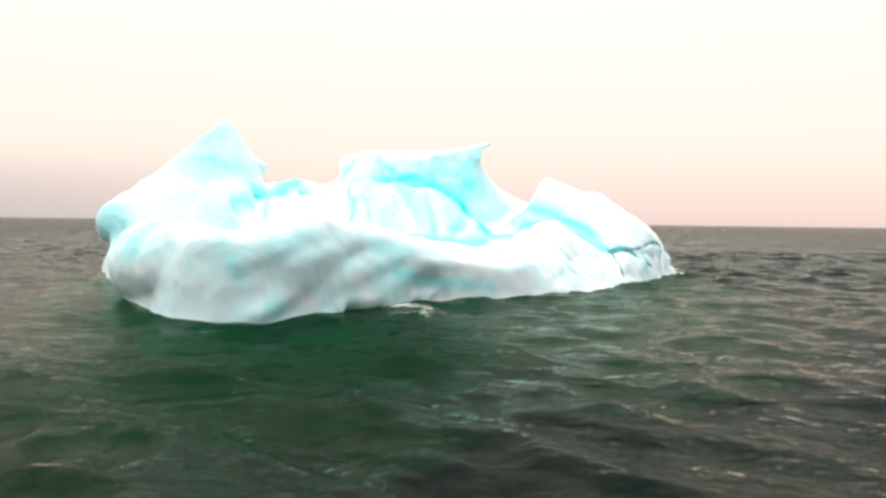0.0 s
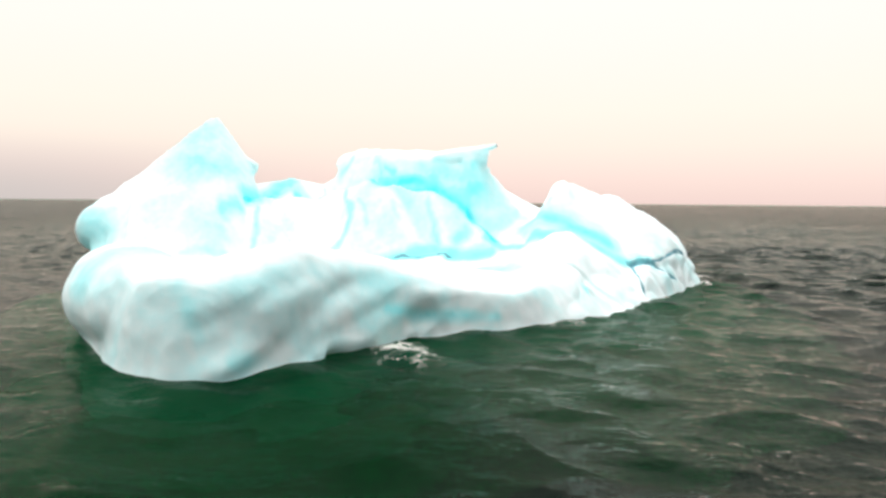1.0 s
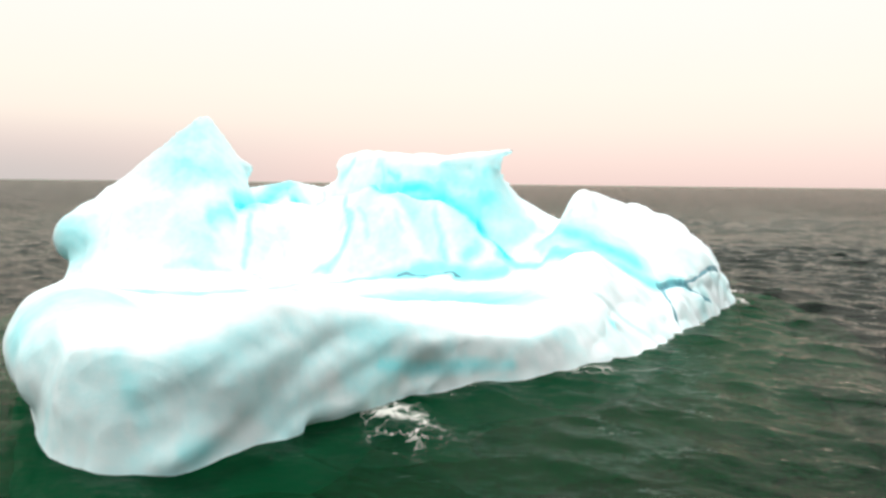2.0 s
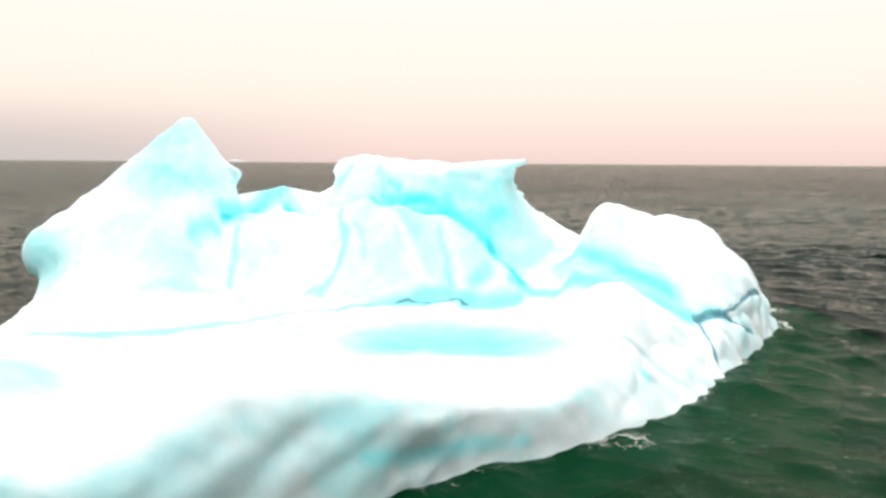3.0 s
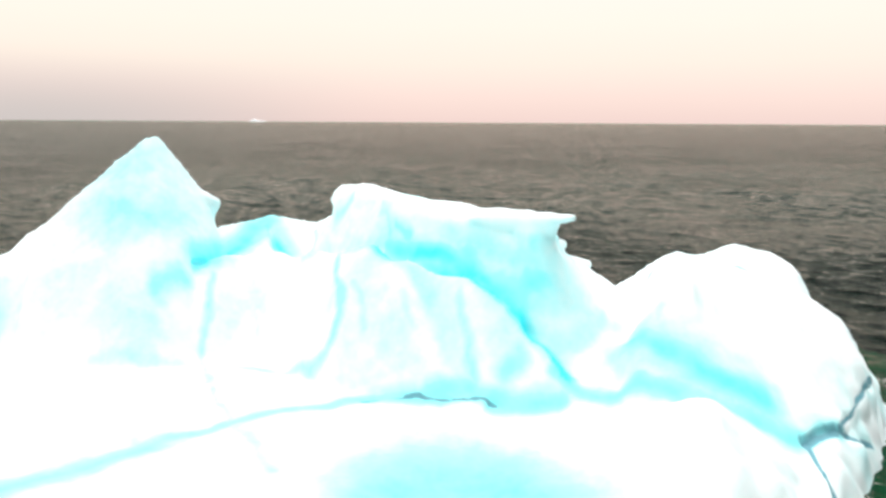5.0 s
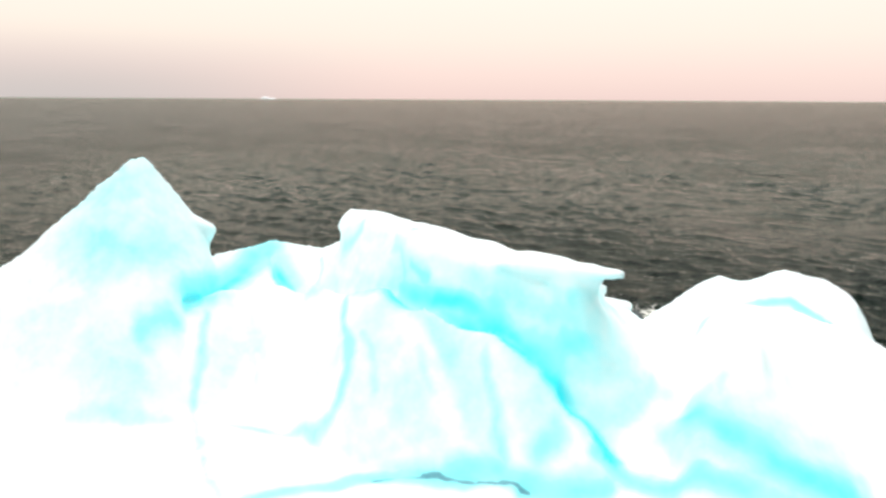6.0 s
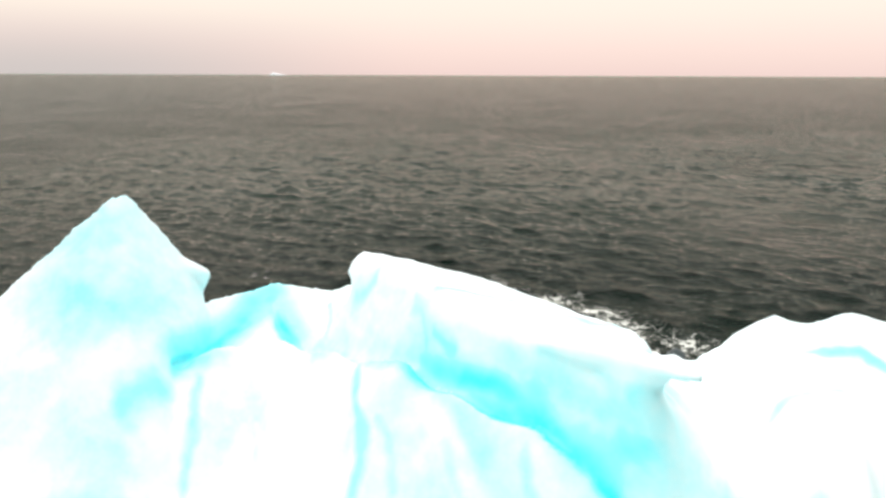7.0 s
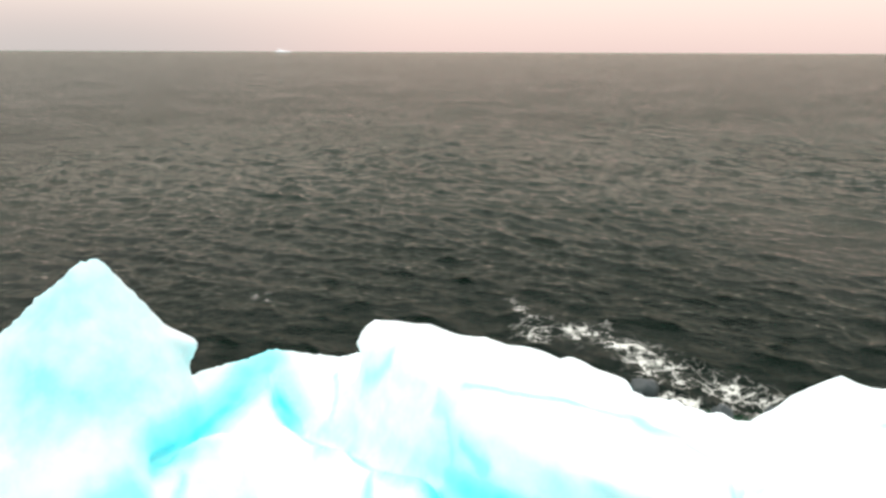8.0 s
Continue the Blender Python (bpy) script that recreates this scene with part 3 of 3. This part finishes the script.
    b = np.maximum(b, 0.3 * np.exp(-(((x + 20.9) / 1.5) ** 2 + ((y - 47.3) / 1.6) ** 2)))
    # the wall's crown is snow white
    b = b * (1 - 0.85 * smooth(z, 7.15, 7.55) * smooth(x, -8.0, -6.5) * smooth(-y, -48.9, -48.3) * smooth(n[:, 2], 0.0, 0.4))
    b = b * (1 - 0.85 * smooth(z, 7.0, 7.4) * smooth(x, 0.0, 1.2))
    return np.clip(b, 0, 1)


MASSES = [("shelf", "broad white ice shelf with a pale blue melt hollow and a thin dark crack"), ("peak", "tall pointed ice peak tinted pale turquoise"),
          ("wall", "curved ice wall with a sharp horn and a bright blue hollow"), ("block", "tilted white ice block with a blue foot")]


def mass_of(x, y):
    """Which of the berg's masses a place in plan belongs to."""
    floor_d, _, _ = along(x, y, [(4.0, 40.0, 0.0)] + FLOOR)
    front_d, _, _ = along(x, y, [(-30.0, 45.0, 0.0), (-12.0, 46.3, 0.0), (-9.0, 46.0, 0.0), (-3.8, 43.6, 0.0), (0.8, 42.2, 0.0), (4.2, 42.0, 0.0), (7.2, 40.2, 0.0), (10.5, 40.4, 0.0), (15.5, 46.2, 0.0), (30.0, 47.0, 0.0)])
    m = np.zeros(x.shape, int)
    m[(front_d > 0) & (x < -12.0)] = 1
    m[(front_d > 0) & (x >= -12.0) & (floor_d > 0)] = 2
    m[(front_d > 0) & (x >= -12.0) & (floor_d <= 0)] = 3
    return m


def build_iceberg():
    step = 0.13
    low, high = np.array((-25.0, 20.0, -1.65)), np.array((20.0, 65.0, 11.1))
    axes = [np.arange(a, b, step) for a, b in zip(low, high)]
    x, y = np.meshgrid(axes[0], axes[1], indexing="ij")
    h, edge = ice_top(x, y)
    h = h + 0.13 * fbm(x * 0.4, y * 0.4, 0, 4, 3) * np.clip(edge / 1.0, 0, 1)
    f = (axes[2][None, None, :] - h[:, :, None]).astype(np.float32)
    # horn of the wall, lip of the peak, blunt nose, near lobe
    blend_in(f, axes, (0.4, 46.3, 7.4), (2.3, 45.0, 7.58), 0.35, 0.35, 0.3)
    blend_in(f, axes, (2.3, 45.0, 7.58), (3.65, 43.4, 7.9), 0.36, 0.13, 0.2)
    blend_in(f, axes, (2.4, 46.2, 6.95), (3.1, 44.4, 7.5), 0.5, 0.22, 0.35)
    blend_in(f, axes, (1.8, 46.6, 5.6), (3.4, 47.2, 5.2), 1.0, 0.8, 0.6)
    for a, b, ra, rb in (((2.1, 46.4, 6.5), (3.4, 46.5, 6.75), 0.4, 0.12), ((2.5, 47.3, 6.0), (3.8, 47.85, 6.25), 0.5, 0.16), ((4.0, 49.2, 5.2), (5.1, 50.0, 5.0), 0.4, 0.12)):
        blend_in(f, axes, a, b, ra, rb, 0.12)
    blend_in(f, axes, (-13.5, 52.0, 7.6), (-12.35, 52.4, 7.15), 0.5, 0.24, 0.2)
    blend_in(f, axes, (-12.3, 52.7, 6.3), (-11.2, 52.6, 6.25), 0.3, 0.3, 0.1, cut=True)
    blend_in(f, axes, (-20.6, 49.6, 3.2), (-20.9, 48.4, 2.9), 1.9, 1.6, 0.8)
    blend_in(f, axes, (-10.6, 29.5, 1.3), (-8.4, 26.2, 1.5), 1.9, 1.6, 0.8)
    blend_in(f, axes, (-21.7, 46.2, 0.5), (-22.8, 47.2, 0.1), 0.7, 1.0, 0.5, cut=True)
    blend_in(f, axes, (-7.7, 53.9, 7.1), (-7.0, 52.6, 6.7), 0.75, 0.5, 0.15, cut=True)
    # the wall's end runs out into the shoulder below the horn
    blend_in(f, axes, (2.9, 46.2, 5.6), (4.1, 45.2, 3.6), 0.85, 1.15, 0.8)
    blend_in(f, axes, (2.3, 45.4, 6.1), (3.5, 44.6, 3.9), 0.7, 0.85, 0.8)
    blend_in(f, axes, (3.3, 45.5, 5.6), (4.2, 45.2, 4.2), 0.7, 0.8, 0.6)
    blend_in(f, axes, (2.6, 45.0, 6.8), (3.2, 44.5, 5.0), 0.55, 0.6, 0.6)
    blend_in(f, axes, (5.6, 43.2, 3.1), (6.4, 41.5, 2.7), 0.5, 0.5, 0.9)
    # a splinter on the block's outer edge
    blend_in(f, axes, (16.3, 52.2, 1.6), (17.25, 52.0, 1.85), 0.3, 0.05, 0.1)
    # hooked beak under the peak's lip
    blend_in(f, axes, (-12.3, 52.4, 7.0), (-12.5, 52.35, 6.35), 0.2, 0.08, 0.12)
    # low lobe at the back shore
    blend_in(f, axes, (0.6, 60.4, 2.7), (2.7, 60.4, 2.1), 0.9, 0.7, 0.3)
    # the swell has worn the near face back below its rim
    worn = [(-4.6, 21.9, 0.2, 0.9), (-3.7, 22.2, 0.25, 1.4), (-2.3, 23.4, 0.7, 1.55), (-0.9, 25.7, 0.9, 1.45), (0.9, 27.7, 0.95, 1.25), (2.6, 29.3, 0.8, 0.95), (4.0, 30.3, 0.6, 0.5)]
    for (*a, ra), (*b, rb) in zip(worn, worn[1:]):
        blend_in(f, axes, a, b, ra, rb, 0.6, cut=True)
    # undercut at the waterline
    blend_in(f, axes, (-2.6, 25.9, -0.2), (-1.2, 27.1, -0.1), 0.35, 0.35, 0.3, cut=True)
    for pts in SADDLE_GROOVES:
        for a, b in zip(pts, pts[1:]):
            blend_in(f, axes, a, b, 0.16, 0.16, 0.2, cut=True)
    # cracks
    for pts, ra, rb, rise in CRACKS:
        place = [(px, py, float(ice_top(np.array([px]), np.array([py]))[0][0]) + rise) for px, py in pts]
        for k in range(len(place) - 1):
            blend_in(f, axes, place[k], place[k + 1], ra, rb, 0.05, cut=True)
    f[:, :, 0] = 1.0
    verts, faces = skin(f, low, step)
    n = normals_of(verts, faces)
    vx, vy, vz = verts.T
    bulge = 0.07 * fbm(vx * 0.8, vy * 0.8, vz * 0.8, 3, 11)
    lumps = smooth(vx, 4, 8) * smooth(-vz, -2.6, -1.2)
    bulge = bulge + lumps * (0.25 * np.abs(value_noise(vx * 1.1, vy * 1.1, vz * 1.1, 21)) - 0.06)
    front = smooth(-vy, -32, -28) * smooth(0.5 - n[:, 2], 0, 0.4) * (0.1 + 0.9 * smooth(vx, -6.2, -4.2))
    s = 0.72 * (vx + 5) + 0.69 * (vy - 22.6)
    u, v = 0.92 * s + 0.38 * vz, 0.92 * vz - 0.38 * s
    bulge = bulge + front * (0.13 * value_noise(u * 0.2, v * 1.15, 0 * u, 61) + 0.07 * value_noise(u * 0.3, v * 2.4, 0 * u, 63))
    # drawn-out flutes down the slab's face
    run = value_noise((vx * 0.8 + vy * 0.6) * 1.9, (vy * 0.8 - vx * 0.6) * 0.22, 0 * vx, 51)
    bulge = bulge + 0.1 * run * slab_face(vx, vy)
    verts = verts + n * bulge[:, None]
    thing = tagged(new("iceberg"), "white and turquoise weathered iceberg floating on open sea", "iceberg")
    dark = np.full(len(verts), 9.0)
    for pts, width, _, _ in CRACKS:
        d, _, p = along(vx, vy, [(a, b, 0.0) for a, b in pts])
        dark = np.minimum(dark, (np.abs(d) + 0.015 * fbm(vx * 2.0, vy * 2.0, vz * 2.0, 2, 81)) / max(width, 0.055))
    blue_tint = bare_ice_and_shade(vx, vy, vz, n)
    n = normals_of(verts, faces)
    centre = verts[faces].mean(1)
    mass = mass_of(centre[:, 0], centre[:, 1])
    for k, (name, label) in enumerate(MASSES):
        own = faces[mass == k]
        used, local = np.unique(own, return_inverse=True)
        me = mesh_from(name, verts[used], local.reshape(-1, 4), ICE)
        me.normals_split_custom_set_from_vertices(n[used].tolist())
        set_values(me, "bare_ice_and_shade", blue_tint[used])
        set_values(me, "crack", dark[used])
        ob = new(name, me)
        ob.parent = thing
        ob["label"] = label
    return thing


berg = build_iceberg()


def build_foot():
    xs, ys = np.arange(-40, 36, 0.7), np.arange(6, 80, 0.7)
    x, y = np.meshgrid(xs, ys, indexing="ij")
    e = inside(x, y, SHORE) + 0.9 * fbm(x * 0.22, y * 0.22, 0, 2, 8)
    o = np.maximum(-e, 0)
    right = smooth(x, 4, 11)
    z = -0.8 + 0.2 * right - (0.18 - 0.08 * right) * o - (0.05 - 0.02 * right) * o * o + 0.45 * fbm(x * 0.35, y * 0.35, 0, 3, 5)
    n1, n2 = len(xs), len(ys)
    i = np.arange(n1 * n2).reshape(n1, n2)
    q = np.stack([i[:-1, :-1], i[1:, :-1], i[1:, 1:], i[:-1, 1:]], -1).reshape(-1, 4)
    ok = (z > -8).ravel()[q].all(1)
    ob = new("submerged_foot", mesh_from("submerged_foot", np.stack([x, y, z], -1).reshape(-1, 3), q[ok], FOOT))
    ob.parent = berg
    ob["label"] = "pale ice foot under the green water"


build_foot()


# ---- the sea ----
SEA_RISE = 0.09


def wave_tile(size=190.0, n=1024):
    """A square of wind sea that repeats: for each band of wave lengths its length, height and sideways pull."""
    rng = np.random.RandomState(7)
    k = 2 * math.pi * np.fft.fftfreq(n, size / n)
    kx, ky = np.meshgrid(k, k, indexing="ij")
    kk = np.hypot(kx, ky)
    kk[0, 0] = 1.0
    lam = 2 * math.pi / kk
    wind = radians(-130)
    turn = (kx * math.cos(wind) + ky * math.sin(wind)) / kk
    power = kk ** -3.4 * np.exp(-(lam / 5.0) ** 2) * (0.1 + turn ** 4)
    wave = np.sqrt(power) * (rng.normal(size=(n, n)) + 1j * rng.normal(size=(n, n)))
    wave[0, 0] = 0
    wave *= SEA_RISE / np.fft.ifft2(np.where(lam > 0.7, wave, 0)).real.std()
    bands = []
    for a, b in ((0.7, 1.2), (1.2, 2.0), (2.0, 3.4), (3.4, 6.0), (6.0, 40.0)):
        w = np.where((lam >= a) & (lam < b), wave, 0)
        bands.append((a * 1.3, [np.fft.ifft2(p).real.astype(np.float32) for p in (w, 1j * kx / kk * w, 1j * ky / kk * w)]))
    return bands


def wave_shift(x, y, gap, size=190.0):
    """Wind sea: how far each place of the sheet moves; a band fades out where the sheet's cells grow too wide for it."""
    total = [np.zeros(x.shape) for _ in range(3)]
    gust = 0.8 + 0.45 * fbm(x / 24, y / 24, 0, 3, 111)
    for lam, grids in wave_tile(size):
        n = grids[0].shape[0]
        gx, gy = x / size * n, y / size * n
        fx, fy = np.floor(gx), np.floor(gy)
        ix, iy, u, v = fx.astype(int) % n, fy.astype(int) % n, gx - fx, gy - fy
        jx, jy = (ix + 1) % n, (iy + 1) % n
        fade = np.clip(2.0 - 4.5 * gap / lam, 0, 1) * (gust if lam < 5 else 1.0)
        for out, g in zip(total, grids):
            out += fade * ((g[ix, iy] * (1 - u) + g[jx, iy] * u) * (1 - v) + (g[ix, jy] * (1 - u) + g[jx, jy] * u) * v)
    return total


def foam_cover(x, y, e):
    """Where the swell breaks white on the ice."""
    f = np.zeros(x.shape)
    for px, py, r, k in ((-0.6, 27.3, 0.8, 0.8), (0.1, 26.0, 1.3, 0.62), (-19.7, 75.5, 0.9, 0.5), (-18.8, 74.9, 0.6, 0.42), (16.6, 47.0, 0.8, 0.6), (17.7, 50.2, 0.9, 0.6), (6.3, 32.2, 0.8, 0.5)):
        f = np.maximum(f, k * np.exp(-((x - px) ** 2 + (y - py) ** 2) / r ** 2))
    f = np.maximum(f, 0.55 * stain(x, y, [(-0.6, 72.0), (3.2, 71.6), (4.9, 69.6), (6.2, 66.6), (9.0, 65.3), (10.8, 63.9)], 1.9, 1.7))
    f = np.maximum(f, 0.4 * stain(x, y, [(-2.3, 77.2), (-1.2, 74.6), (-0.4, 72.4)], 0.6, 0.6))
    f = np.maximum(f, 0.6 * stain(x, y, [(2.5, 64.8), (5.6, 64.4), (9.8, 63.0)], 1.1, 1.1))
    f = np.maximum(f, 0.25 * np.exp(-(e / 0.35) ** 2) * smooth(x, -2.5, -1.5))
    return f


def build_sea():
    def axis(a, b, step, far, grow, grow_down):
        core = list(np.arange(a, b, step))
        d, up, down = step, [], []
        p = core[-1]
        while p < far:
            d *= grow
            p += d
            up.append(p)
        d, p = step, core[0]
        while p > -far:
            d *= grow_down
            p -= d
            down.append(p)
        return np.array(down[::-1] + core + up)
    xs, ys = axis(-30, 32, 0.22, 4900, 1.016, 1.016), axis(8, 90, 0.22, 4900, 1.009, 1.05)
    x, y = np.meshgrid(xs, ys, indexing="ij")
    gap = np.maximum(np.gradient(xs)[:, None], np.gradient(ys)[None, :])
    e = inside(x, y, SHORE)
    calm = np.clip(0.6 - e * 0.25, 0.5, 1)
    z, dx, dy = [calm * p * k for p, k in zip(wave_shift(x, y, gap), (1.0, 1.15, 1.15))]
    n1, n2 = len(xs), len(ys)
    i = np.arange(n1 * n2).reshape(n1, n2)
    q = np.stack([i[:-1, :-1], i[1:, :-1], i[1:, 1:], i[:-1, 1:]], -1).reshape(-1, 4)
    me = mesh_from("sea", np.stack([x + dx, y + dy, z], -1).reshape(-1, 3), q, WATER)
    set_values(me, "fine_chop", smooth(np.broadcast_to(gap, x.shape), 0.25, 1.4).ravel())
    set_values(me, "foam", foam_cover(x, y, e).ravel())
    # dark reflection of the near face, put in as a dimmed patch
    sky_dim = np.exp(-(((x + 2.8) / 5.5) ** 2 + ((y - 18.5) / 7.5) ** 2) ** 2) * (0.8 + 0.35 * fbm(x * 0.15, y * 0.15, 0, 3, 99))
    # the sky's reflection is dimmed along the shore too, over the green foot
    sky_dim = np.maximum(sky_dim, (0.65 + 0.35 * fbm(x * 0.5, y * 0.5, 0, 3, 98)) * np.exp(-(np.minimum(e, 0) / 3.0) ** 2) * smooth(-y, -60, -42) * smooth(x, -15, -9))
    set_values(me, "sky_dim", np.clip(sky_dim, 0, 1).ravel())
    tagged(new("water", me), "dark grey-green choppy open sea reaching the horizon", "sea", kind="structure")
    b = 4900.0
    for z in (-1.15, -1.8, -2.6, -3.5, -4.6):
        sheet = mesh_from("murk", [(-60, -20, z), (60, -20, z), (60, 110, z), (-60, 110, z)], [(0, 1, 2, 3)], MURK)
        tagged(new("water_layer", sheet), "layer of murky green sea water below the surface", "sea", kind="structure")
    deep = mesh_from("deep", [(-b, -b, -7), (b, -b, -7), (b, b, -7), (-b, b, -7)], [(0, 1, 2, 3)], DEEP)
    tagged(new("water_depth", deep), "dark deep water under the surface", "sea", kind="structure")


build_sea()


# ---- far things ----
def build_far_berg():
    rng = np.random.RandomState(3)
    n, m = 26, 9
    verts, faces = [], []
    for i in range(n):
        u = i / (n - 1)
        half = 24.0 * math.sin(math.pi * min(max(u, 0.02), 0.98)) + 1.0
        crest = 7.0 + 9.5 * math.exp(-((u - 0.28) / 0.16) ** 2) + 2.0 * rng.rand()
        for j in range(m):
            a = math.pi * j / (m - 1)
            verts.append((96 * (u - 0.5), -half * math.cos(a) + rng.normal(0, 0.3), crest * math.sin(a) ** 0.7 * math.sin(math.pi * min(max(u, 0.03), 0.97)) ** 0.4 - 0.5))
    for i in range(n - 1):
        for j in range(m - 1):
            a = i * m + j
            faces.append((a, a + m, a + m + 1, a + 1))
    ob = new("iceberg", mesh_from("far_iceberg", verts, faces, FAR_ICE))
    ob.matrix_world = pose(-1413, 4000, 0, 0, 0, 19)
    tagged(ob, "small low white iceberg far off on the horizon", "iceberg")


build_far_berg()


def build_chunk(at, size, seed):
    bm = bmesh.new()
    bmesh.ops.create_icosphere(bm, subdivisions=3, radius=1.0)
    for v in bm.verts:
        p = np.array(v.co)
        k = 1 + 0.35 * float(fbm(p[0] * 1.3, p[1] * 1.3, p[2] * 1.3, 3, seed))
        v.co = Vector((p[0] * size[0] * k, p[1] * size[1] * k, p[2] * size[2] * k))
    me = bpy.data.meshes.new("ice_chunk")
    bm.to_mesh(me)
    bm.free()
    me.polygons.foreach_set("use_smooth", [True] * len(me.polygons))
    me.materials.append(CHUNK)
    ob = new("ice_chunk", me)
    ob.location = at
    tagged(ob, "dark wet lump of clear ice awash at the berg's edge", "ice chunk", "lumps of ice at the back shore")


CHUNK = make_plain_ice("wet_dark_ice", (0.035, 0.045, 0.045))
build_chunk((7.6, 61.5, 0.85), (0.42, 0.35, 0.5), 71)
build_chunk((9.8, 62.2, 0.45), (0.16, 0.16, 0.5), 74)
build_chunk((4.7, 64.5, 0.3), (0.75, 0.45, 0.55), 77)
